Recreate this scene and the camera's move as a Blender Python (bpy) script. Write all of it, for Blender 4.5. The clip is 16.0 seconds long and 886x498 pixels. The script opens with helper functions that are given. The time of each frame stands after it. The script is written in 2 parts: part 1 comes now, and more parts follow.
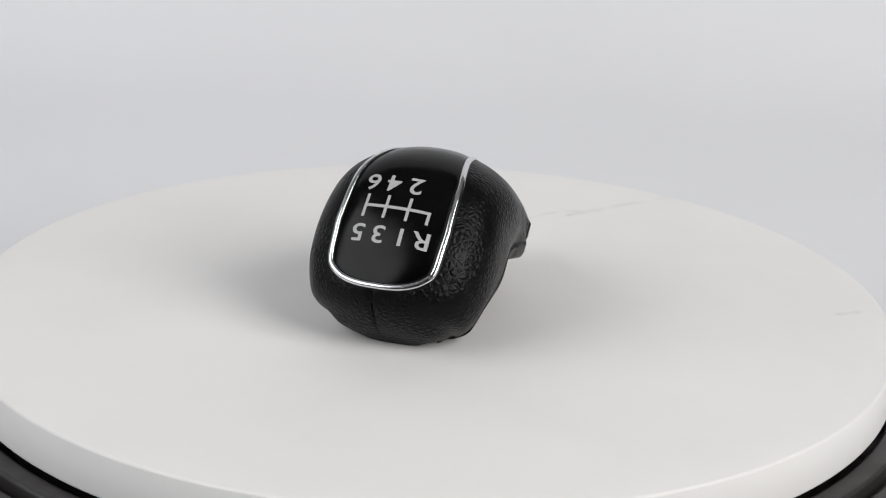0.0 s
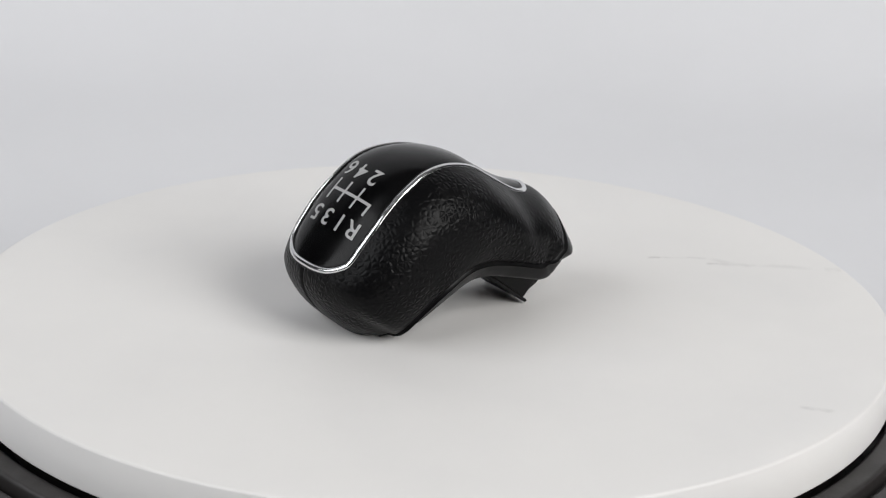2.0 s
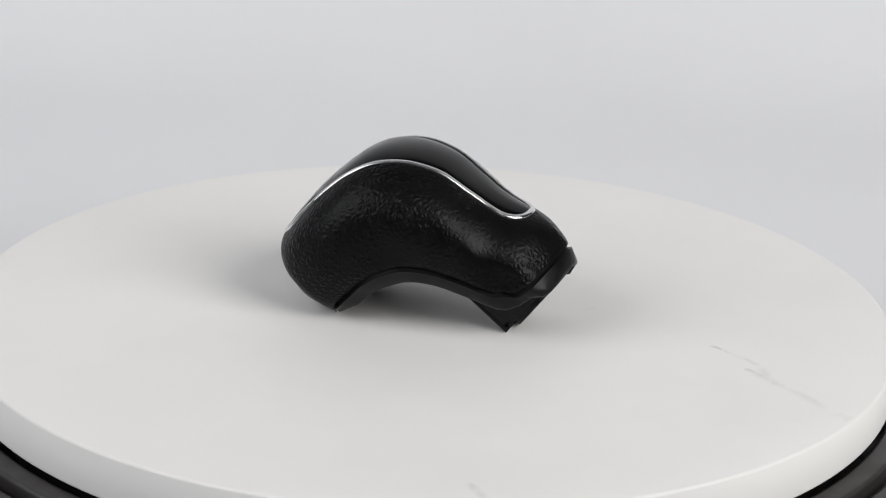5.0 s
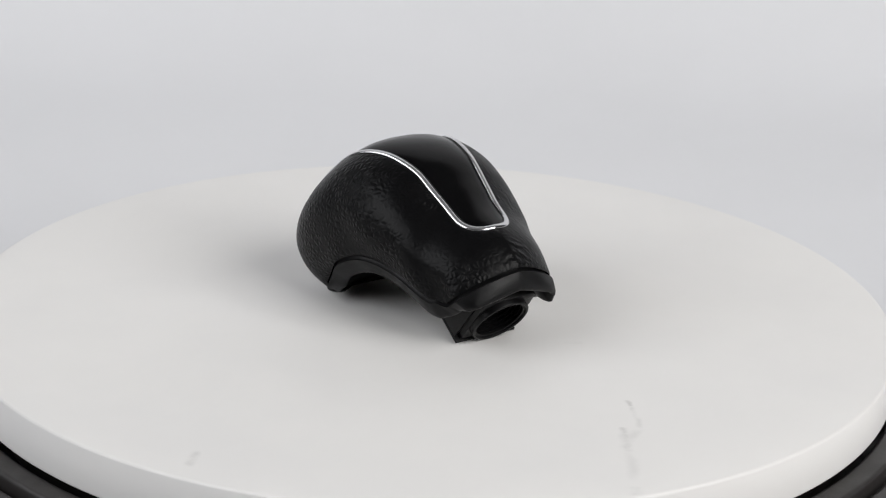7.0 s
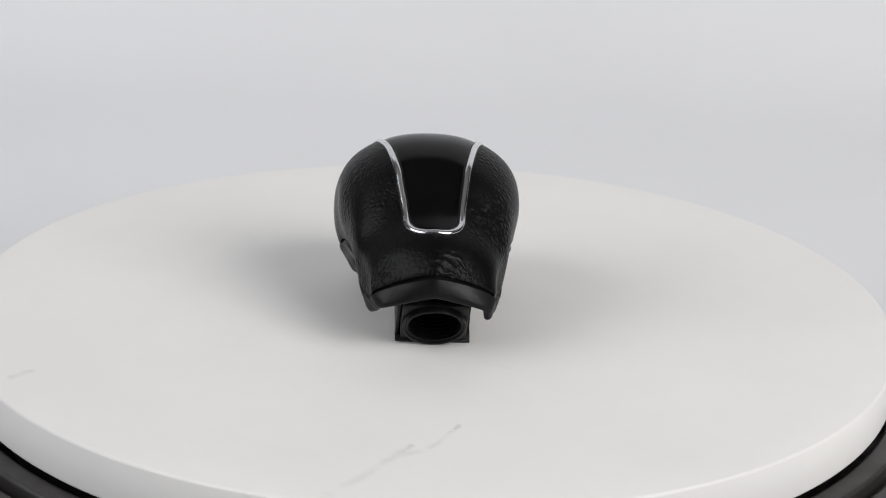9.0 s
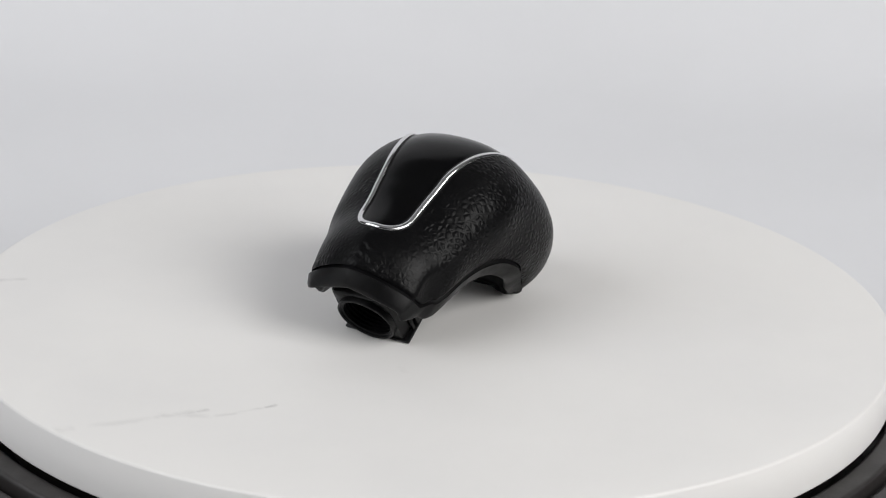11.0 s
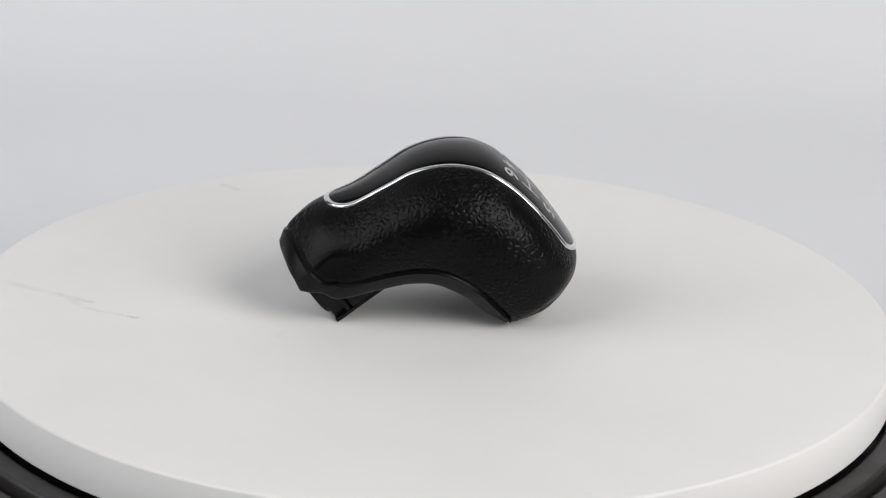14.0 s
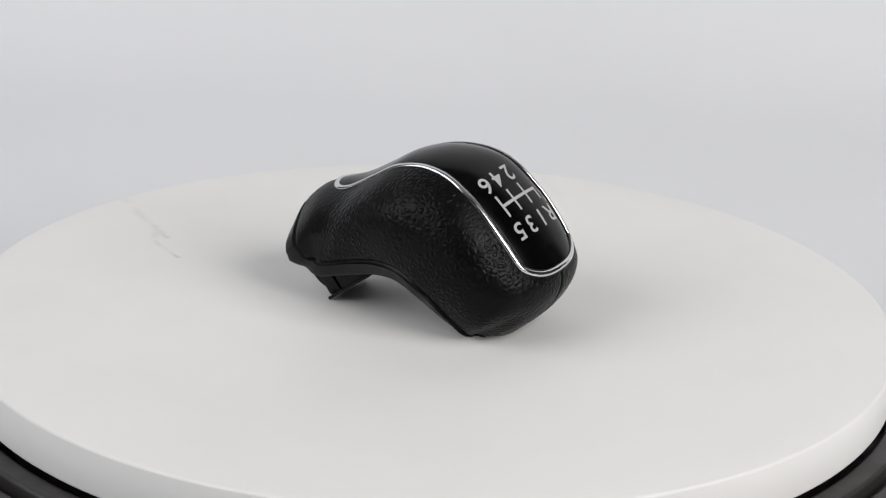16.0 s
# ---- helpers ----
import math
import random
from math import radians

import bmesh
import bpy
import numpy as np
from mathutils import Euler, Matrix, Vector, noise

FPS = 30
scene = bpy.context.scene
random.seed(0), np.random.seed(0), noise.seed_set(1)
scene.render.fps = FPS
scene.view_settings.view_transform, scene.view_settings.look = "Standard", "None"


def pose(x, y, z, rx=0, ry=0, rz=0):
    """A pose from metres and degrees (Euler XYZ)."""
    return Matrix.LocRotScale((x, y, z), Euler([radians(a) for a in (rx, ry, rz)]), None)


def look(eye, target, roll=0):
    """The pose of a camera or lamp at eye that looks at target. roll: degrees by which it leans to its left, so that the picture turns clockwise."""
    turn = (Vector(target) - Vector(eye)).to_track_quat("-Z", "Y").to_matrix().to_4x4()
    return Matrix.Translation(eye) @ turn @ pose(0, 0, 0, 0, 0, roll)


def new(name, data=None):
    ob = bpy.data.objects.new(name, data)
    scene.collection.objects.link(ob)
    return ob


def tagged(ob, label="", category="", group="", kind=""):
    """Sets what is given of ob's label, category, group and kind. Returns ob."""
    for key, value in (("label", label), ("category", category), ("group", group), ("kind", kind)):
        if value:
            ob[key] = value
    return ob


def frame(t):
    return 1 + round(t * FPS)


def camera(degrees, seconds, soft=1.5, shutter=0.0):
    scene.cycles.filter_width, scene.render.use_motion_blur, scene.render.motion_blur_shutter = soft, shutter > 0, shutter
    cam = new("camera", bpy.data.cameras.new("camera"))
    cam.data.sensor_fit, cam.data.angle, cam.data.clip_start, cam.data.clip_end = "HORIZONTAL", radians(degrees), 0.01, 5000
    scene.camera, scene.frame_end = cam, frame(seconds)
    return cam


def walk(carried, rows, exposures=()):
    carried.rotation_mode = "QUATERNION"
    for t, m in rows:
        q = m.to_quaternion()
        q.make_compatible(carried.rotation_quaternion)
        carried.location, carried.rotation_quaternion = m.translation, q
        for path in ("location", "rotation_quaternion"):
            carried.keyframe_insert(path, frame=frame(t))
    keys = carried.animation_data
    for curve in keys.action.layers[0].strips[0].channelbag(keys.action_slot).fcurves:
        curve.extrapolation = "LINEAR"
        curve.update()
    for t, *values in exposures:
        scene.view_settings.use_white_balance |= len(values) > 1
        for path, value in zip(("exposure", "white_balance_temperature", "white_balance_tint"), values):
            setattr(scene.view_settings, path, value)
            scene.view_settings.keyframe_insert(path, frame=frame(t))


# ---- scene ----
# ---- camera and its stand ----
EYE = (0.0043, -0.7649, 0.2965)
AIM = (0.0043, 0.1757, -0.0430)
cam = camera(19.84, 16.0, 1.1)
still = look(EYE, AIM, 1.93)
walk(cam, [(0, still), (16, still)])
cam.data.dof.use_dof = True
cam.data.dof.focus_distance = 0.77
cam.data.dof.aperture_fstop = 28.0

# ---- light ----
scene.view_settings.exposure = 0.0


def area_lamp(name, eye, target, width, height, power, colour):
    data = bpy.data.lights.new(name, "AREA")
    data.shape, data.size, data.size_y = "RECTANGLE", width, height
    data.energy, data.color = power, colour
    ob = new(name, data)
    ob.matrix_basis = look(eye, target)
    return ob


area_lamp("softbox_light", (1.3, -1.1, 1.1), (0, 0, 0.02), 1.3, 1.3, 37.3, (1.0, 0.985, 0.968))
# Unseen fill lamp, added to brighten the left of disc and backdrop.
area_lamp("left_fill_light", (-1.62, -0.62, 1.15), (0.05, 0.25, 0.12), 1.9, 1.5, 26.0, (0.97, 0.98, 1.0))

world = bpy.data.worlds.new("world")
world.use_nodes = True
world.node_tree.nodes["Background"].inputs[0].default_value = (0.8, 0.85, 0.9, 1)
world.node_tree.nodes["Background"].inputs[1].default_value = 0.3
scene.world = world


# ---- materials ----
class Mat:
    """A node material with short helpers."""

    def __init__(self, name, colour, rough, metal=0.0):
        self.m = bpy.data.materials.new(name)
        self.m.use_nodes = True
        self.t = self.m.node_tree
        self.b = self.t.nodes["Principled BSDF"]
        self.set("Base Color", (*colour, 1))
        self.set("Roughness", rough)
        self.set("Metallic", metal)

    def set(self, socket, value):
        self.b.inputs[socket].default_value = value

    def node(self, kind, **values):
        n = self.t.nodes.new(kind)
        for k, v in values.items():
            n.inputs[k].default_value = v
        return n

    def link(self, a, b):
        self.t.links.new(a, b)

    def coords(self):
        if "Texture Coordinate" not in self.t.nodes:
            self.t.nodes.new("ShaderNodeTexCoord")
        return self.t.nodes["Texture Coordinate"].outputs["Object"]

    def noise(self, scale, detail=4.0, rough=0.55, vector=None):
        n = self.node("ShaderNodeTexNoise", Scale=scale, Detail=detail, Roughness=rough)
        self.link(vector or self.coords(), n.inputs["Vector"])
        return n.outputs["Fac"]

    def math(self, op, a, b=0.0, clamp=False):
        n = self.t.nodes.new("ShaderNodeMath")
        n.operation, n.use_clamp = op, clamp
        for i, v in enumerate((a, b)):
            if isinstance(v, (int, float)):
                n.inputs[i].default_value = v
            else:
                self.link(v, n.inputs[i])
        return n.outputs[0]

    def ramp(self, fac, lo, hi, a, b):
        n = self.t.nodes.new("ShaderNodeMapRange")
        n.interpolation_type = "SMOOTHSTEP"
        self.link(fac, n.inputs[0])
        for i, v in enumerate((lo, hi, a, b)):
            n.inputs[i + 1].default_value = v
        return n.outputs[0]

    def mix(self, fac, a, b):
        n = self.t.nodes.new("ShaderNodeMix")
        n.data_type = "RGBA"
        if isinstance(fac, float):
            n.inputs[0].default_value = fac
        else:
            self.link(fac, n.inputs[0])
        for i, v in ((6, a), (7, b)):
            if isinstance(v, tuple):
                n.inputs[i].default_value = (*v, 1)
            else:
                self.link(v, n.inputs[i])
        return n.outputs[2]

    def bump(self, height, strength, distance):
        n = self.node("ShaderNodeBump", Strength=strength, Distance=distance)
        self.link(height, n.inputs["Height"])
        old = self.b.inputs["Normal"]
        if old.links:
            self.link(old.links[0].from_socket, n.inputs["Normal"])
        self.link(n.outputs[0], old)


def leather_material():
    k = Mat("black_leather", (0.005, 0.005, 0.0055), 0.45)
    k.set("Specular IOR Level", 0.13)
    warp = k.node("ShaderNodeTexNoise", Scale=260.0, Detail=3.0)
    k.link(k.coords(), warp.inputs["Vector"])
    add = k.node("ShaderNodeVectorMath")
    add.operation = "MULTIPLY_ADD"
    k.link(warp.outputs["Color"], add.inputs[0])
    add.inputs[1].default_value = (0.0016, 0.0016, 0.0016)
    swirl = k.node("ShaderNodeTexNoise", Scale=95.0, Detail=2.0)
    k.link(k.coords(), swirl.inputs["Vector"])
    wide = k.node("ShaderNodeVectorMath")
    wide.operation = "MULTIPLY_ADD"
    k.link(swirl.outputs["Color"], wide.inputs[0])
    wide.inputs[1].default_value = (0.002, 0.002, 0.002)
    k.link(k.coords(), wide.inputs[2])
    cells = k.node("ShaderNodeTexVoronoi", Scale=530.0)
    k.link(wide.outputs[0], add.inputs[2])
    cells.feature = "DISTANCE_TO_EDGE"
    k.link(add.outputs[0], cells.inputs["Vector"])
    pebble = k.ramp(cells.outputs["Distance"], 0.0, 0.42, 0.0, 1.0)
    # the grain is pressed in more deeply in some stretches
    where = k.ramp(k.noise(45.0, 2.0), 0.38, 0.62, 0.22, 1.0)
    k.bump(k.math("MULTIPLY", pebble, where), 0.62, 0.00034)
    k.bump(k.noise(2600.0, 3.0), 0.15, 0.0001)
    # wrinkled, scuffed patch on the tail
    away = k.node("ShaderNodeVectorMath")
    away.operation = "DISTANCE"
    k.link(k.coords(), away.inputs[0])
    away.inputs[1].default_value = (0.0395, 0.0030, 0.0315)
    patch = k.ramp(away.outputs["Value"], 0.002, 0.0075, 1.0, 0.0)
    wrinkle = k.node("ShaderNodeTexWave", Scale=160.0, Distortion=9.0, Detail=3.0)
    k.link(k.coords(), wrinkle.inputs["Vector"])
    k.bump(k.math("MULTIPLY", wrinkle.outputs["Fac"], patch), 0.5, 0.0006)
    k.link(k.ramp(k.noise(90.0, 4.0), 0.3, 0.7, 0.32, 0.40), k.b.inputs["Roughness"])
    k.link(k.mix(k.noise(400.0), (0.0012, 0.0012, 0.0015), (0.0022, 0.0022, 0.0027)), k.b.inputs["Base Color"])
    return k.m


def gloss_material():
    k = Mat("black_gloss_plastic", (0.0015, 0.0015, 0.0018), 0.2)
    k.set("Specular IOR Level", 0.16)
    k.link(k.ramp(k.noise(120.0, 5.0), 0.3, 0.75, 0.16, 0.25), k.b.inputs["Roughness"])
    k.bump(k.noise(1500.0, 2.0), 0.03, 0.0001)
    return k.m


def chrome_material():
    k = Mat("chrome_trim", (0.72, 0.72, 0.73), 0.16, 1.0)
    k.link(k.ramp(k.noise(700.0, 4.0), 0.3, 0.8, 0.10, 0.30), k.b.inputs["Roughness"])
    return k.m


def plastic_material():
    k = Mat("black_moulded_plastic", (0.004, 0.004, 0.0044), 0.38)
    k.set("Specular IOR Level", 0.2)
    k.bump(k.noise(1800.0, 4.0), 0.15, 0.0002)
    k.link(k.ramp(k.noise(150.0, 4.0), 0.3, 0.7, 0.3, 0.5), k.b.inputs["Roughness"])
    return k.m


def ink_material():
    k = Mat("white_print", (0.62, 0.62, 0.62), 0.5)
    k.link(k.mix(k.noise(900.0), (0.34, 0.34, 0.34), (0.5, 0.5, 0.5)), k.b.inputs["Base Color"])
    return k.m


# grey veins of the marble on its disc: ends, half width, depth of colour
VEINS = [
    (0.0508, 0.0772, 0.0545, 0.0800, 0.0013, 0.62), (0.0545, 0.0800, 0.0640, 0.0850, 0.0014, 0.34),
    (0.0595, 0.0838, 0.0690, 0.0862, 0.0015, 0.24), (0.0700, 0.0815, 0.0745, 0.0835, 0.0018, 0.42),
    (0.0740, 0.0830, 0.0870, 0.0870, 0.0024, 0.34), (0.0690, 0.0866, 0.0860, 0.0845, 0.0026, 0.16),
    (0.0870, 0.0870, 0.1050, 0.0920, 0.0026, 0.14), (0.1085, 0.0930, 0.1140, 0.0955, 0.0040, 0.30),
    (0.0122, 0.0490, 0.0105, 0.0545, 0.0022, 0.20), (0.1300, -0.0280, 0.1405, -0.0262, 0.0022, 0.30),
]


def marble_material():
    k = Mat("white_marble", (0.8, 0.79, 0.78), 0.35)
    wob = k.node("ShaderNodeTexNoise", Scale=38.0, Detail=5.0, Roughness=0.62)
    k.link(k.coords(), wob.inputs["Vector"])
    add = k.node("ShaderNodeVectorMath")
    add.operation = "MULTIPLY_ADD"
    k.link(wob.outputs["Color"], add.inputs[0])
    add.inputs[1].default_value = (0.007, 0.007, 0.0)
    shift = k.node("ShaderNodeVectorMath")
    shift.operation = "SUBTRACT"
    k.link(k.coords(), shift.inputs[0])
    shift.inputs[1].default_value = (0.0035, 0.0035, 0.0)
    k.link(shift.outputs[0], add.inputs[2])
    total = None
    for x0, y0, x1, y1, width, strength in VEINS:
        m = k.t.nodes.new("ShaderNodeMapping")
        m.vector_type = "TEXTURE"
        m.inputs["Location"].default_value = ((x0 + x1) / 2, (y0 + y1) / 2, 0)
        m.inputs["Rotation"].default_value = (0, 0, math.atan2(y1 - y0, x1 - x0))
        k.link(add.outputs[0], m.inputs["Vector"])
        s = k.t.nodes.new("ShaderNodeSeparateXYZ")
        k.link(m.outputs[0], s.inputs[0])
        half = math.hypot(x1 - x0, y1 - y0) / 2
        line = k.ramp(k.math("ABSOLUTE", s.outputs[1]), 0.0, width, 1.0, 0.0)
        ends = k.ramp(k.math("ABSOLUTE", s.outputs[0]), half * 0.7, half * 1.15, strength, 0.0)
        one = k.math("MULTIPLY", line, ends)
        total = one if total is None else k.math("MAXIMUM", total, one)
    broken = k.ramp(k.noise(75.0, 5.0), 0.36, 0.64, 0.1, 1.0)
    fac = k.math("MULTIPLY", total, broken, True)
    cloud = k.mix(k.ramp(k.noise(11.0, 5.0), 0.35, 0.75, 0.0, 1.0), (0.80, 0.79, 0.775), (0.765, 0.757, 0.748))
    k.link(k.mix(fac, cloud, (0.30, 0.295, 0.29)), k.b.inputs["Base Color"])
    k.link(k.ramp(k.noise(60.0, 4.0), 0.3, 0.7, 0.55, 0.66), k.b.inputs["Roughness"])
    k.bump(k.noise(500.0, 4.0), 0.04, 0.0003)
    return k.m


def base_material():
    k = Mat("black_turntable_plastic", (0.026, 0.0235, 0.023), 0.4)
    k.link(k.ramp(k.noise(80.0, 4.0), 0.3, 0.7, 0.34, 0.5), k.b.inputs["Roughness"])
    k.bump(k.noise(900.0, 4.0), 0.08, 0.0003)
    return k.m


def wall_material(name, colour, rough=0.85):
    k = Mat(name, colour, rough)
    dark = tuple(c * 0.955 for c in colour)
    k.link(k.mix(k.ramp(k.noise(3.0, 5.0), 0.35, 0.7, 0.0, 1.0), colour, dark), k.b.inputs["Base Color"])
    k.bump(k.noise(220.0, 4.0), 0.08, 0.001)
    return k.m


LEATHER, GLOSS, CHROME, PLASTIC = leather_material(), gloss_material(), chrome_material(), plastic_material()
INK, MARBLE, BASE = ink_material(), marble_material(), base_material()
PAPER = wall_material("white_backdrop_paper", (0.74, 0.745, 0.765))
WALL = wall_material("grey_room_paint", (0.06, 0.06, 0.062))
CEILING = wall_material("grey_ceiling_paint", (0.35, 0.35, 0.35))
FLOOR = wall_material("grey_room_floor", (0.16, 0.15, 0.145), 0.6)


# ---- mesh helpers ----
def mesh_object(name, verts, faces, material, parent=None, label="", smooth=True, sharp=40):
    me = bpy.data.meshes.new(name)
    me.from_pydata([tuple(v) for v in verts], [], faces)
    bm = bmesh.new()
    bm.from_mesh(me)
    bmesh.ops.remove_doubles(bm, verts=bm.verts, dist=1e-6)
    bmesh.ops.recalc_face_normals(bm, faces=bm.faces)
    for f in bm.faces:
        f.smooth = smooth
    for e in bm.edges:
        if len(e.link_faces) == 2 and e.calc_face_angle(0) > radians(sharp):
            e.smooth = False
    bm.to_mesh(me)
    bm.free()
    me.materials.append(material)
    ob = new(name, me)
    if parent:
        ob.parent = parent
    if label:
        tagged(ob, label)
    return ob


def grid_faces(rows, cols, wrap_rows=False, wrap_cols=False):
    out = []
    for i in range(rows if wrap_rows else rows - 1):
        for j in range(cols if wrap_cols else cols - 1):
            a, b = i * cols, (i + 1) % rows * cols
            k = (j + 1) % cols
            out.append((a + j, a + k, b + k, b + j))
    return out


def lathe(profile, steps=192):
    verts = []
    for r, z in profile:
        for k in range(steps):
            a = 2 * math.pi * k / steps
            verts.append((r * math.cos(a), r * math.sin(a), z))
    faces = grid_faces(len(profile), steps, False, True)
    return verts, faces


def tube(path, normals, across, wide, high, closed=True, sides=10):
    """A bar of oval section along a path; normals and across span the section."""
    verts = []
    for p, n, c in zip(path, normals, across):
        for k in range(sides):
            a = 2 * math.pi * k / sides
            verts.append(p + c * (wide * math.cos(a)) + n * (high * math.sin(a)))
    return verts, grid_faces(len(path), sides, closed, True)


# ---- room and backdrop ----
def build_room():
    x, y0, y1, z0, z1, d = 2.4, -2.2, 2.2, -0.8, 2.1, 0.1

    def slab(name, a, b, material, label):
        (ax, ay, az), (bx, by, bz) = a, b
        v = [(ax, ay, az), (bx, ay, az), (bx, by, az), (ax, by, az), (ax, ay, bz), (bx, ay, bz), (bx, by, bz), (ax, by, bz)]
        f = [(0, 3, 2, 1), (4, 5, 6, 7), (0, 1, 5, 4), (1, 2, 6, 5), (2, 3, 7, 6), (3, 0, 4, 7)]
        ob = mesh_object(name, v, f, material, smooth=False)
        return tagged(ob, label, name.split("_")[0], kind="structure")

    # Unseen shell added round the set; its dark walls keep the knob's reflections low.
    slab("floor", (-x, y0, z0 - d), (x, y1, z0), FLOOR, "plain dark grey unseen floor, added to close the room")
    slab("ceiling", (-x, y0, z1), (x, y1, z1 + d), CEILING, "plain grey unseen ceiling, added to close the room")
    slab("wall_north", (-x - d, y1, z0 - d), (x + d, y1 + d, z1 + d), WALL, "plain dark grey unseen wall behind the backdrop, added to close the room")
    slab("wall_south", (-x - d, y0 - d, z0 - d), (x + d, y0, z1 + d), WALL, "plain dark grey unseen wall, added to keep reflections dark")
    slab("wall_east", (x, y0, z0 - d), (x + d, y1, z1 + d), WALL, "plain dark grey unseen wall, added to keep reflections dark")
    slab("wall_west", (-x - d, y0, z0 - d), (-x, y1, z1 + d), WALL, "plain dark grey unseen wall, added to keep reflections dark")
    # table slab under the paper
    slab("table_slab", (-0.95, -0.35, -0.125), (0.95, 0.85, -0.062), FLOOR, "plain table slab that carries the backdrop paper")


def build_backdrop():
    line = [(-0.34, -0.055), (0.0, -0.055), (0.25, -0.055), (0.40, -0.055)]
    r, cy, cz = 0.28, 0.40, 0.225
    for k in range(1, 25):
        a = math.pi / 2 * k / 24
        line.append((cy + r * math.sin(a), cz - r * math.cos(a)))
    line += [(cy + r + 0.002 * k, cz + 0.15 * k) for k in range(1, 8)]
    verts, cols = [], 41
    for y, z in line:
        for j in range(cols):
            x = -0.92 + 1.84 * j / (cols - 1)
            verts.append((x, y + 0.006 * math.sin(3.1 * x + 0.5) * max(0.0, y - 0.5), z))
    under = [(x, y + (0.003 if z > 0.2 else 0.0), z - (0.003 if z <= 0.2 else 0.0)) for x, y, z in verts]
    n, f = len(verts), grid_faces(len(line), cols)
    f += [tuple(n + i for i in reversed(q)) for q in grid_faces(len(line), cols)]
    ob = mesh_object("backdrop", verts + under, f, PAPER)
    tagged(ob, "plain white paper sweep curving up behind the turntable", "backdrop", kind="structure")


# ---- turntable ----
RADIUS, THICK = 0.15, 0.0144


def build_turntable():
    bev = 0.0009
    prof = [(0.0, 0.0), (0.05, 0.0), (0.1, 0.0), (RADIUS - 0.012, 0.0)]
    for k in range(7):
        a = math.pi / 2 * k / 6
        prof.append((RADIUS - bev + bev * math.sin(a), -bev + bev * math.cos(a)))
    for k in range(5):
        a = math.pi / 2 * k / 4
        prof.append((RADIUS - 0.0008 + 0.0008 * math.cos(a), -THICK + 0.0008 - 0.0008 * math.sin(a)))
    prof += [(0.12, -THICK), (0.0, -THICK)]
    v, f = lathe(prof, 256)
    disc = mesh_object("marble_disc", v, f, MARBLE, sharp=60)
    tagged(disc, "round white marble disc with faint grey veins on a turntable", "turntable top")

    stand = new("turntable_base")
    tagged(stand, "round black plastic turntable base with stepped rim", "turntable")
    body = [(0.0005, -0.0146), (0.1, -0.0146), (0.1380, -0.0146), (0.1380, -0.0300), (0.0005, -0.0300)]
    v, f = lathe(body, 192)
    mesh_object("drive_plate", v, f, BASE, stand)

    def rounded(r0, r1, top, lip):
        out = []
        for k in range(6):
            a = math.pi / 2 * k / 5
            out.append((r0 + lip - lip * math.cos(a), top - lip + lip * math.sin(a)))
        for k in range(6):
            a = math.pi / 2 * k / 5
            out.append((r1 - lip + lip * math.sin(a), top - lip + lip * math.cos(a) - 0.0006))
        return out

    ring = [(0.0005, -0.0320), (0.1500, -0.0320)] + rounded(0.1500, 0.1572, -0.0159, 0.0014) + [(0.1572, -0.0225), (0.1586, -0.0225)]
    ring += [(0.1586, -0.0530), (0.0005, -0.0530)]
    v, f = lathe(ring, 192)
    mesh_object("inner_rim", v, f, BASE, stand, "rounded satin black plastic ring")
    ring = [(0.1590, -0.0540), (0.1590, -0.0230)] + rounded(0.1590, 0.1680, -0.0196, 0.0020) + [(0.1684, -0.0520), (0.1670, -0.0546), (0.1590, -0.0546)]
    v, f = lathe(ring, 192)
    mesh_object("outer_rim", v, f, BASE, stand, "glossy black plastic outer ring")
    return disc, stand


# ---- gear knob ----
MM = 0.001
# cross-sections from nose to tail, in millimetres: seam line (length, height), crown (length, height),
# greatest half width, half width at the seam
STATIONS = [
    (-32.6, -0.2, -37.0, -0.2, 9.5, 9.5),
    (-31.4, 0.7, -45.4, 7.2, 16.0, 14.6),
    (-29.1, 1.6, -50.2, 14.6, 19.9, 17.0),
    (-28.0, 1.8, -50.9, 20.3, 24.4, 19.3),
    (-26.9, 5.0, -49.2, 24.8, 26.8, 23.0),
    (-21.7, 10.8, -43.5, 32.9, 29.3, 25.4),
    (-15.2, 17.4, -34.8, 43.1, 29.9, 28.0),
    (-6.5, 21.8, -23.1, 52.6, 29.2, 27.0),
    (2.1, 22.0, -10.9, 55.0, 28.6, 24.6),
    (11.0, 20.3, 1.2, 52.6, 26.2, 23.1),
    (19.9, 17.8, 11.4, 46.5, 24.1, 22.5),
    (24.4, 16.5, 20.3, 41.4, 21.6, 21.7),
    (25.2, 16.4, 33.9, 35.9, 19.6, 20.9),
    (25.4, 13.9, 42.4, 28.4, 19.3, 20.3),
]
TAIL = len(STATIONS) - 1.0


def station(u):
    """The cross-section at u, by a smooth curve through the stations."""
    n = len(STATIONS)
    u = min(max(u, 0.0), n - 1.0)
    i = min(int(u), n - 2)
    t = u - i
    a, b, c, d = (np.array(STATIONS[min(max(k, 0), n - 1)]) for k in (i - 1, i, i + 1, i + 2))
    return 0.5 * (2 * b + (c - a) * t + (2 * a - 5 * b + 4 * c - d) * t * t + (3 * b - a - 3 * c + d) * t ** 3)


def squareness(u):
    """How boxy the crown is across: under 1 flat and square, over 1 ridged."""
    return float(np.interp(u, (0, 3, 5, 6.5, 8, 10, 11.5, 13), (0.95, 0.88, 0.83, 0.85, 0.95, 1.06, 1.22, 1.50)))


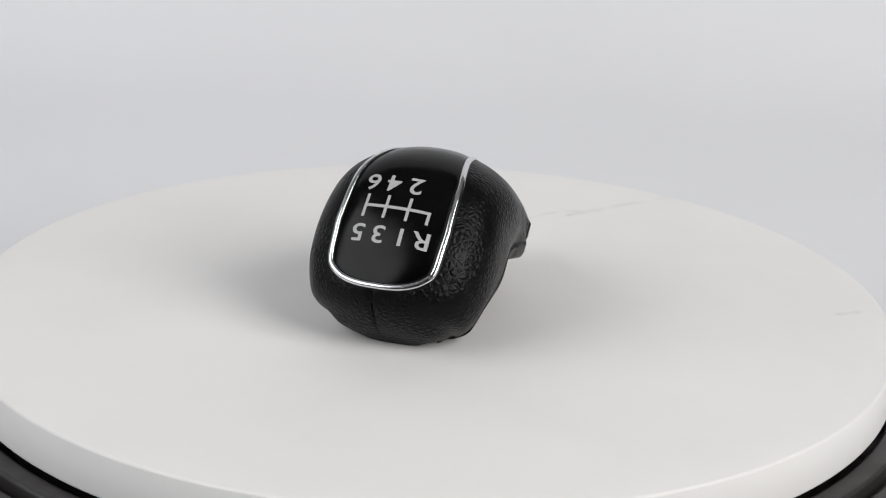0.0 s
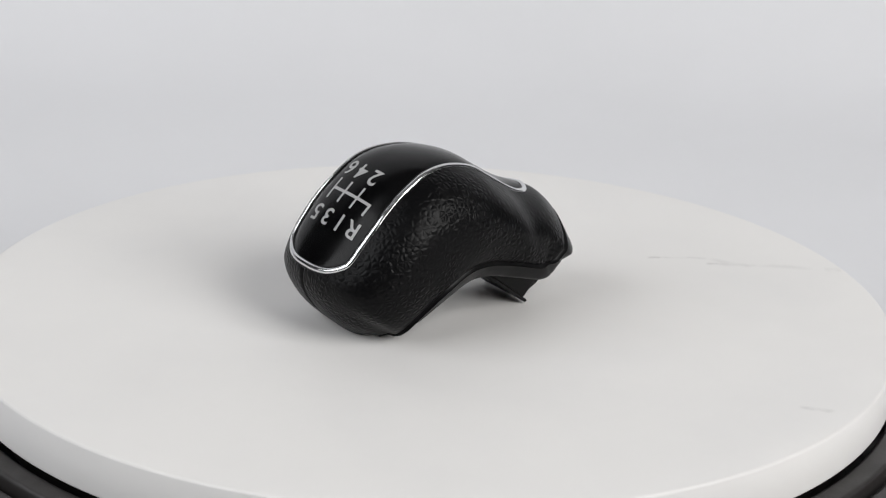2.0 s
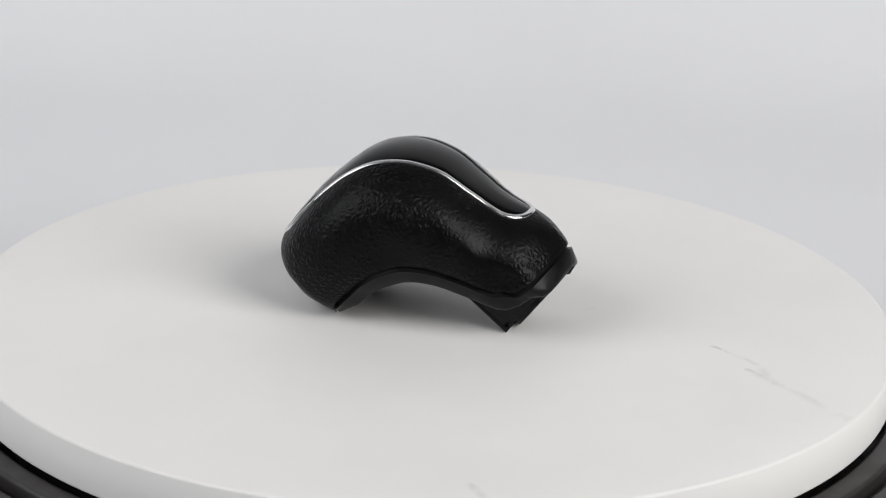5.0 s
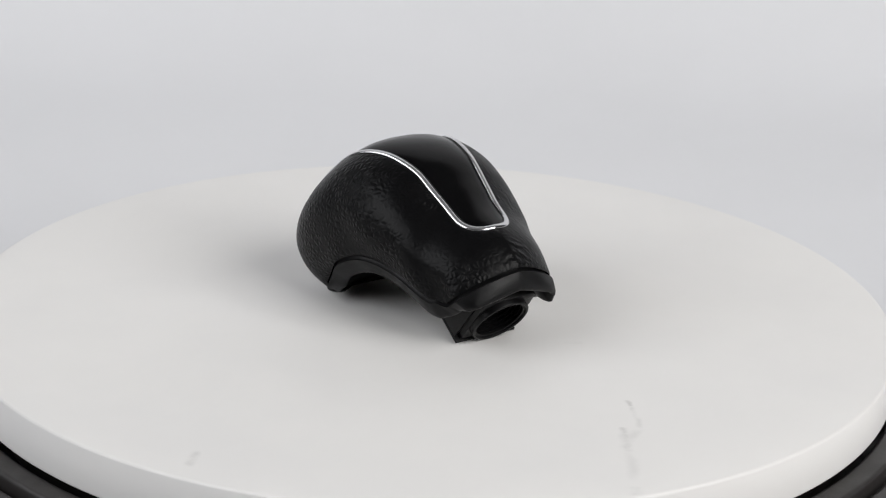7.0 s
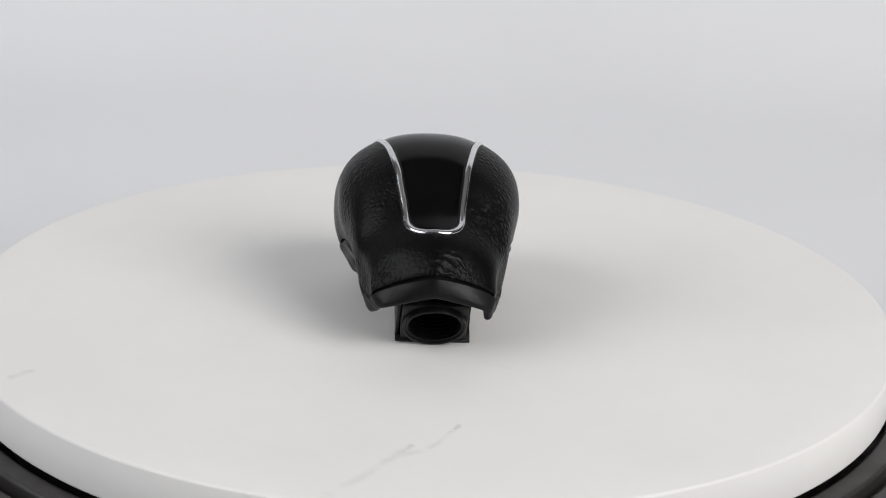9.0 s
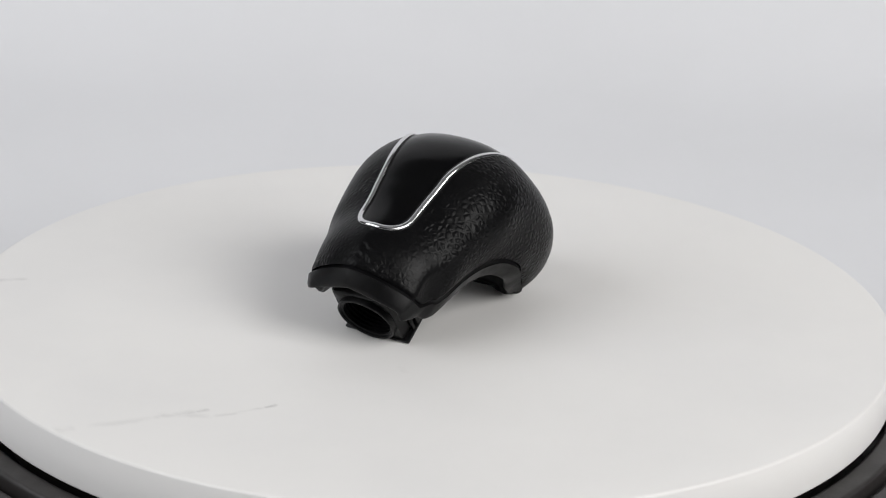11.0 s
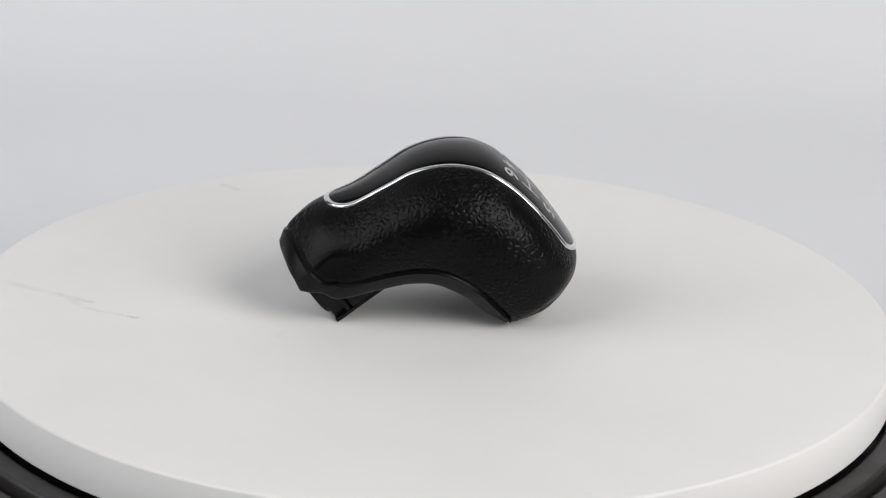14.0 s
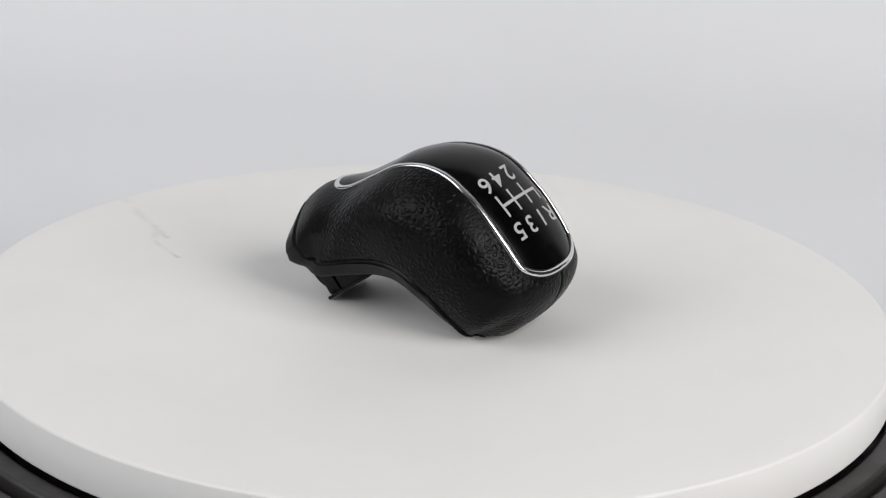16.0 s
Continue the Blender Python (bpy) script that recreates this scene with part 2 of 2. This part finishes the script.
def surface(u, a):
    """A point of the knob's skin: a is 0 at the crown, 1 at the widest, 2 at the seam, and negative on the other side."""
    bl, bz, tl, tz, w, ws = station(u)
    mid = float(np.interp(u, (0, 4, 8, 13), (0.44, 0.42, 0.40, 0.38)))
    if abs(a) <= 1:
        e = squareness(u)
        al = abs(a) * math.pi / 2
        h = mid + (1 - mid) * max(math.cos(al), 0.0) ** e
        x = w * math.sin(al) ** e
    else:
        q = min(abs(a) - 1, 1.0)
        h = mid * (1 - q)
        x = w - (w - ws) * q * q
    bow = -3.3 * (x / 20) ** 2 * min(max((u - 10.5) / 2.5, 0.0), 1.0) ** 1.5
    return Vector((bl + (tl - bl) * h - bow, math.copysign(x, a), bz + (tz - bz) * h)) * MM


def seam_angle(u):
    """Where the leather ends at station u: at the seam, rounding the tail's lower corners."""
    return 2.0 - 0.5 * max(0.0, (u - 11.4) / 1.6) ** 2.4


def on_crown(u, x, lift=0.0):
    """A point and normal of the skin, x millimetres off the middle, lifted by so many millimetres."""
    w = station(u)[4]
    a = math.copysign(math.asin(min(1.0, abs(x) / w) ** (1 / squareness(u))) / (math.pi / 2), x)
    p = surface(u, a)
    e = 0.02
    du = surface(u + e, a) - surface(u - e, a)
    da = surface(u, a + e) - surface(u, a - e)
    n = da.cross(du).normalized()
    if n.dot(p - Vector((-0.005, 0, 0.018))) < 0:
        n = -n
    return p + n * (lift * MM), n


# the gloss cover's outline: half width by the share of its length from nose to tail
COVER_FRONT, COVER_BACK = 3.71, 11.67


def cover_half(u):
    f = (u - COVER_FRONT) / (COVER_BACK - COVER_FRONT)
    w = float(np.interp(f, (0, 0.1, 0.25, 0.4, 0.55, 0.7, 0.85, 1.0), (13.6, 17.4, 18.2, 17.3, 13.9, 11.0, 9.3, 8.3)))
    q = min(max((0.16 - f) / 0.16, 0.0), 1.0)
    w *= max(0.0, 1 - q ** 2.6) ** (1 / 2.6)
    q = min(max((f - 0.92) / 0.08, 0.0), 1.0)
    return w * max(0.0, 1 - q ** 2.4) ** (1 / 2.4)


def cover_u(k, n):
    return COVER_FRONT + (COVER_BACK - COVER_FRONT) * (0.5 - 0.5 * math.cos(math.pi * k / n))


def crown_lengths():
    us = np.linspace(3, 12, 361)
    pts = [surface(u, 0.0) for u in us]
    s = [0.0]
    for a, b in zip(pts, pts[1:]):
        s.append(s[-1] + (b - a).length * 1000)
    return us, np.array(s) - np.interp(6.0, us, s)


CROWN_U, CROWN_S = crown_lengths()


def crown_u(mm_from_six):
    """The station that lies so many millimetres behind station 6 along the crown."""
    return float(np.interp(mm_from_six, CROWN_S, CROWN_U))


def crown_mm(u):
    return float(np.interp(u, CROWN_U, CROWN_S))


def build_leather(knob):
    us = list(np.linspace(0, TAIL, 118))
    half = [0.0, 0.006, 0.014, 0.024, 0.04, 0.06, 0.08] + list(np.linspace(0.11, 1.0, 34)) + list(np.linspace(1.04, 1.9, 15)) + [1.95, 2.0]
    angles = [-a for a in reversed(half[1:])] + half
    verts = []
    for u in us:
        for a in angles:
            p = surface(u, a if abs(a) <= 1 else math.copysign(1 + (abs(a) - 1) * (seam_angle(u) - 1), a))
            # hollow under the gloss insert
            if COVER_FRONT < u < COVER_BACK and abs(a) < 1:
                room = cover_half(u) - abs(p.y) * 1000
                if room > 0:
                    p = on_crown(u, p.y * 1000, -1.1 * min(1.0, room / 1.2))[0]
            # stitched crease down the nose, in front of the cover
            if u < COVER_FRONT + 0.05:
                x = abs(p.y * 1000 - 0.6)
                inward = (Vector((-0.020, 0, 0.018)) - p).normalized()
                p = p + inward * (0.0009 * math.exp(-(x / 0.45) ** 2) * min(1.0, max(0.0, u - 0.6)))
            # the hide is drawn in over the padding's edge along the seam and round the tail
            tuck = 0.5 * max(max(0.0, (abs(a) - 1.86) / 0.14) ** 2, max(0.0, (u - 12.75) / 0.25) ** 2)
            if tuck:
                p = p + (Vector((p.x * 0.9, 0, 0.026)) - p).normalized() * (tuck * MM)
            verts.append(p)
    rows, cols = len(us), len(angles)
    faces = grid_faces(rows, cols)
    # close the nose
    mid = len(verts)
    verts.append(sum(verts[:cols], Vector()) / cols)
    faces += [(mid, j, j + 1) for j in range(cols - 1)] + [(mid, cols - 1, 0)]
    return mesh_object("leather_cover", verts, faces, LEATHER, knob, "black grained leather wrap", sharp=70)


def build_cover(knob):
    n, m = 84, 28
    verts = []
    for k in range(n + 1):
        u = cover_u(k, n)
        c = max(cover_half(u), 0.05)
        for j in range(m + 1):
            f = -1 + 2 * j / m
            edge = 1 - abs(f) ** 6 if 0 < k < n else 0.0
            verts.append(on_crown(u, c * f, -0.55 + 0.6 * edge)[0])
    cover = mesh_object("gloss_insert", verts, grid_faces(n + 1, m + 1), GLOSS, knob, "glossy black plastic shift-pattern insert", sharp=80)

    # chrome band round the insert
    path = [(cover_u(k, n), cover_half(cover_u(k, n))) for k in range(n + 1)]
    path += [(u, -x) for u, x in reversed(path[1:-1])]
    pts = [on_crown(u, x, -0.12) for u, x in path]
    loop = [p for p, q in pts]
    norm = [q for p, q in pts]
    across = []
    for i in range(len(loop)):
        t = (loop[(i + 1) % len(loop)] - loop[i - 1]).normalized()
        across.append(norm[i].cross(t).normalized())
    # Flat black strip stands in for the shade in the gap beside the band.
    v, f = tube([p - q * (0.12 * MM) for p, q in zip(loop, norm)], norm, across, 1.5 * MM, 0.42 * MM, True, 10)
    mesh_object("gap_shade_strip", v, f, PLASTIC, knob, "black strip standing for the shaded gap round the chrome band", sharp=80)
    v, f = tube(loop, norm, across, 0.98 * MM, 0.66 * MM, True, 12)
    mesh_object("chrome_band", v, f, CHROME, knob, "thin polished chrome band", sharp=80)
    return cover


def glyph_mesh(character, size):
    cu = bpy.data.curves.new("glyph", "FONT")
    cu.body, cu.size, cu.align_x, cu.align_y = character, size, "CENTER", "CENTER"
    cu.offset, cu.resolution_u = 0.012 * size, 6
    ob = bpy.data.objects.new("glyph", cu)
    scene.collection.objects.link(ob)
    dg = bpy.context.evaluated_depsgraph_get()
    dg.update()
    me = bpy.data.meshes.new_from_object(ob.evaluated_get(dg))
    bm = bmesh.new()
    bm.from_mesh(me)
    bpy.data.objects.remove(ob)
    bpy.data.curves.remove(cu)
    bpy.data.meshes.remove(me)
    return bm


def print_on_cover(bm, name, parent, x0, back, sx=1.0, sy=1.0, label=""):
    """Lay a flat outline on the crown; its up points to the nose, its middle lies back mm behind station 6."""
    bmesh.ops.triangulate(bm, faces=bm.faces)
    bmesh.ops.subdivide_edges(bm, edges=[e for e in bm.edges if e.calc_length() > 0.8], cuts=2)
    verts = [on_crown(crown_u(back - v.co.y * sy), x0 + v.co.x * sx, 0.1)[0] for v in bm.verts]
    faces = [tuple(v.index for v in f.verts) for f in bm.faces]
    bm.free()
    return mesh_object(name, verts, faces, INK, parent, label)


def bar(x0, y0, x1, y1, half=0.5):
    bm = bmesh.new()
    n = max(2, int(max(abs(x1 - x0), abs(y1 - y0)) / 0.7))
    dx, dy = (0.0, half) if abs(x1 - x0) > abs(y1 - y0) else (half, 0.0)
    rows = []
    for k in range(n + 1):
        x, y = x0 + (x1 - x0) * k / n, y0 + (y1 - y0) * k / n
        rows.append((bm.verts.new((x - dx, y - dy, 0)), bm.verts.new((x + dx, y + dy, 0))))
    for a, b in zip(rows, rows[1:]):
        bm.faces.new((a[0], a[1], b[1], b[0]))
    bm.verts.index_update()
    return bm


COLUMNS = (-11.3, -4.5, 2.9, 9.8)


def build_pattern(cover):
    mid, front, rear = crown_mm(6.04), crown_mm(5.76), crown_mm(6.30)
    for ch, x in zip("R135", COLUMNS):
        print_on_cover(glyph_mesh(ch, 8.1), "digit", cover, x, crown_mm(5.39), 1.22, 1.0, "white printed gear number")
    for ch, x in zip("246", COLUMNS[1:]):
        print_on_cover(glyph_mesh(ch, 8.1), "digit", cover, x, crown_mm(6.60), 1.22, 1.0, "white printed gear number")
    up, down = mid - front, mid - rear
    bars = [(COLUMNS[0] - 0.5, 0, COLUMNS[3] + 0.5, 0)] + [(x, 0.5, x, up) for x in COLUMNS] + [(x, down, x, -0.5) for x in COLUMNS[1:]]
    for b in bars:
        print_on_cover(bar(*b), "gate_line", cover, 0.0, mid, 1.0, 1.0, "white printed gate line")


# the plastic shell under the leather: way down in degrees, depth and inset in millimetres along the seam (0 to 13) and up the tail (13 to 15)
RIM_AT = (0, 2.2, 3, 4, 5, 7, 9, 10.5, 12, 13, 14, 15)
RIM_WAY = (-100, -95, -89, -80, -71, -65, -72, -66, -48, -33, -36, -60)
RIM_DEPTH = (0.1, 0.2, 1.0, 3.2, 5.2, 6.1, 6.6, 6.8, 6.4, 6.1, 6.3, 6.8)
RIM_INSET = (2.0, 2.6, 3.2, 3.6, 4.0, 3.7, 2.6, 2.2, 2.0, 2.0, 1.9, 1.6)
HEART = Vector((33.0, 0, 19.0)) * MM


def rim_line():
    """Round the seam from the nose along one flank, over the tail and back: edge point, inward way, way down, depth, inset."""
    steps = [*np.linspace(1.0, 12.95, 88), *np.linspace(13.0, 15.0, 33)]
    one = []
    for v in steps:
        p = surface(min(v, TAIL), seam_angle(v) if v <= 13 else seam_angle(13) * (15 - v) / 2)
        turn_down = radians(float(np.interp(v, RIM_AT, RIM_WAY)))
        way = Vector((math.cos(turn_down), 0, math.sin(turn_down)))
        depth, inset = float(np.interp(v, RIM_AT, RIM_DEPTH)), float(np.interp(v, RIM_AT, RIM_INSET))
        inner = Vector((0, -1, 0))
        if v > 12.5:
            r = HEART - p
            r = (r - way * r.dot(way)).normalized()
            inner = inner.lerp(r, min(1.0, (v - 12.5) / 0.8)).normalized()
        one.append((p, inner, way, depth, inset, v))
    other = [(Vector((p.x, -p.y, p.z)), Vector((i.x, -i.y, i.z)), w, d - 2.2 * max(0.0, 1 - abs(v - 13.1) / 0.9), s, v) for p, i, w, d, s, v in reversed(one[:-1])]
    # one tail corner runs out into a pointed flap, the other is cut short
    one = [(p, i, w, d + 1.8 * max(0.0, 1 - abs(v - 13.1) / 0.8) ** 1.2, s, v) for p, i, w, d, s, v in one]
    return one + other


def build_tray(knob):
    """The moulded plastic shell under the leather: its rim round flanks and tail, its hollow underside and the tail's closing plate."""
    line = rim_line()
    verts = []
    for p, inner, way, depth, inset, v in line:
        tail = min(1.0, max(0.0, (v - 12.2) / 0.8))
        bulge = -0.2 * tail
        for inside, run in ((2.2, -1.6), (1.3, -0.9), (1.15, 0.15), (1.0, 0.75), (0.15 + bulge * 0.6, min(1.3, depth * 0.4)), (inset * 0.35 + bulge, depth * 0.45),
                            (inset * 0.75 + bulge * 0.5, depth - 1.2), (inset + 0.1, depth - 0.3), (inset + 0.6, depth), (inset + 1.3, depth),
                            (inset + 1.9, depth - 0.6), (inset + 2.4, 0.6)):
            verts.append(p + inner * (inside * MM) + way * (run * MM))
    mesh_object("shell_rim", verts, grid_faces(len(line), 12), PLASTIC, knob, "satin black plastic rim under the leather", sharp=55)

    # hollow underside
    verts, cols = [], 13
    us = np.linspace(1.0, 12.6, 60)
    for u in us:
        bl, bz, tl, tz, w, ws = station(u)
        up = Vector((tl - bl, 0, tz - bz)) * MM
        deep = float(np.interp(u, (0.5, 3, 5, 8, 10, 12.9), (0.02, 0.12, 0.3, 0.25, 0.1, 0.03)))
        inset = float(np.interp(u, RIM_AT, RIM_INSET)) + 1.2
        for j in range(cols):
            f = -1 + 2 * j / (cols - 1)
            p = surface(u, seam_angle(u))
            verts.append(Vector((p.x, f * (ws - inset) * MM, p.z)) + up * (deep * (1 - f ** 4)))
    mesh_object("shell_floor", verts, grid_faces(len(us), cols), PLASTIC, knob)
    ring = [p + inner * (1.6 * MM) + way * (1.6 * MM) for p, inner, way, depth, inset, v in line if v > 12.4]
    verts = [sum(ring, Vector()) / len(ring)] + ring
    faces = [(0, k + 1, k + 2) for k in range(len(ring) - 1)] + [(0, len(ring), 1)]
    mesh_object("tail_plate", verts, faces, PLASTIC, knob)


def build_socket(knob):
    """The threaded socket with its clip, open to the tail."""
    axis = Vector((0.797, 0, -0.604))
    up = Vector((0.604, 0, 0.797))
    side = Vector((0, 1, 0))
    foot = Vector((26.4, 0.9, 0.0)) * MM

    def at(run, lat, rise):
        return foot + axis * (run * MM) + side * (lat * MM) + up * (rise * MM)

    def box(name, r0, r1, l0, l1, h0, h1, label, parent):
        bm = bmesh.new()
        vs = [bm.verts.new(at(r, l, h)) for r in (r0, r1) for l in (l0, l1) for h in (h0, h1)]
        for q in ((0, 1, 3, 2), (4, 6, 7, 5), (0, 4, 5, 1), (2, 3, 7, 6), (0, 2, 6, 4), (1, 5, 7, 3)):
            bm.faces.new([vs[i] for i in q])
        bmesh.ops.recalc_face_normals(bm, faces=bm.faces)
        bmesh.ops.bevel(bm, geom=bm.edges[:], offset=0.0003, segments=2, affect="EDGES", profile=0.5)
        bm.verts.index_update()
        v = [x.co.copy() for x in bm.verts]
        f = [tuple(x.index for x in q.verts) for q in bm.faces]
        bm.free()
        return mesh_object(name, v, f, PLASTIC, parent, label, sharp=40)

    steps = 64

    def ring_of(run, radius, square=0.0):
        out = []
        for k in range(steps):
            a = 2 * math.pi * (k + 0.5) / steps
            c, s = math.cos(a), math.sin(a)
            reach = radius * (1 - square + square / max(abs(c), abs(s)))
            out.append(at(run, reach * c, 10.6 + reach * s))
        return out

    outer, inner = 9.9, 8.9
    rings = [(-20, outer), (0.9, outer), (1.3, outer - 0.1), (1.5, outer - 0.4), (1.5, inner + 0.3), (1.2, inner)]
    run = 0.8
    while run > -15:
        rings += [(run, inner), (run - 0.25, inner - 0.7), (run - 0.6, inner - 0.7), (run - 0.85, inner)]
        run -= 1.4
    rings += [(-15.2, inner), (-15.2, 0.05)]
    verts = [p for r, rad in rings for p in ring_of(r, rad)]
    sleeve = mesh_object("threaded_socket", verts, grid_faces(len(rings), steps, False, True), PLASTIC, knob, "black threaded plastic socket", sharp=35)
    verts = [p for r, rad, sq in ((-20, 10.4, 0.9), (-0.8, 10.4, 0.9), (-0.4, 10.1, 0.88), (-0.4, 9.6, 0.0)) for p in ring_of(r, rad, sq)]
    mesh_object("housing", verts, grid_faces(4, steps, False, True), PLASTIC, sleeve, "square plastic housing", sharp=50)
    box("clip_plate", -21.0, 0.0, -11.7, 11.7, 0.0, 1.1, "black plastic clip plate", sleeve)
    box("side_cheek", -19.0, -2.0, -11.7, -10.6, 1.1, 18.5, "", sleeve)
    box("side_cheek", -19.0, -7.0, 10.6, 11.7, 1.1, 16.0, "", sleeve)
    box("rib", -6.0, -4.6, 10.3, 11.5, 1.1, 6.5, "", sleeve)


def build_knob():
    knob = new("gear_knob")
    tagged(knob, "black leather gear knob with chrome-edged shift pattern on a marble disc", "gear knob")
    build_leather(knob)
    cover = build_cover(knob)
    build_pattern(cover)
    build_tray(knob)
    build_socket(knob)
    return knob


build_room()
build_backdrop()
disc, stand = build_turntable()
knob = build_knob()

# the knob lies askew on the disc and leans a little to one side
KNOB_SEAT = pose(0.0031, 0.0025, 0.0002, 0, 0, 54.0) @ Matrix.Rotation(radians(-0.9), 4, "X")


def turn(t):
    """Turn of the disc in degrees."""
    s = t / 16
    return 14.48 - 284.44 * s + 27.75 * s * s - 19.30 * s ** 3


def motions():
    times = [0.5 * k for k in range(33)]
    walk(disc, [(t, pose(0, 0, 0, 0, 0, turn(t))) for t in times])
    walk(knob, [(t, pose(0, 0, 0, 0, 0, turn(t)) @ KNOB_SEAT) for t in times])


motions()
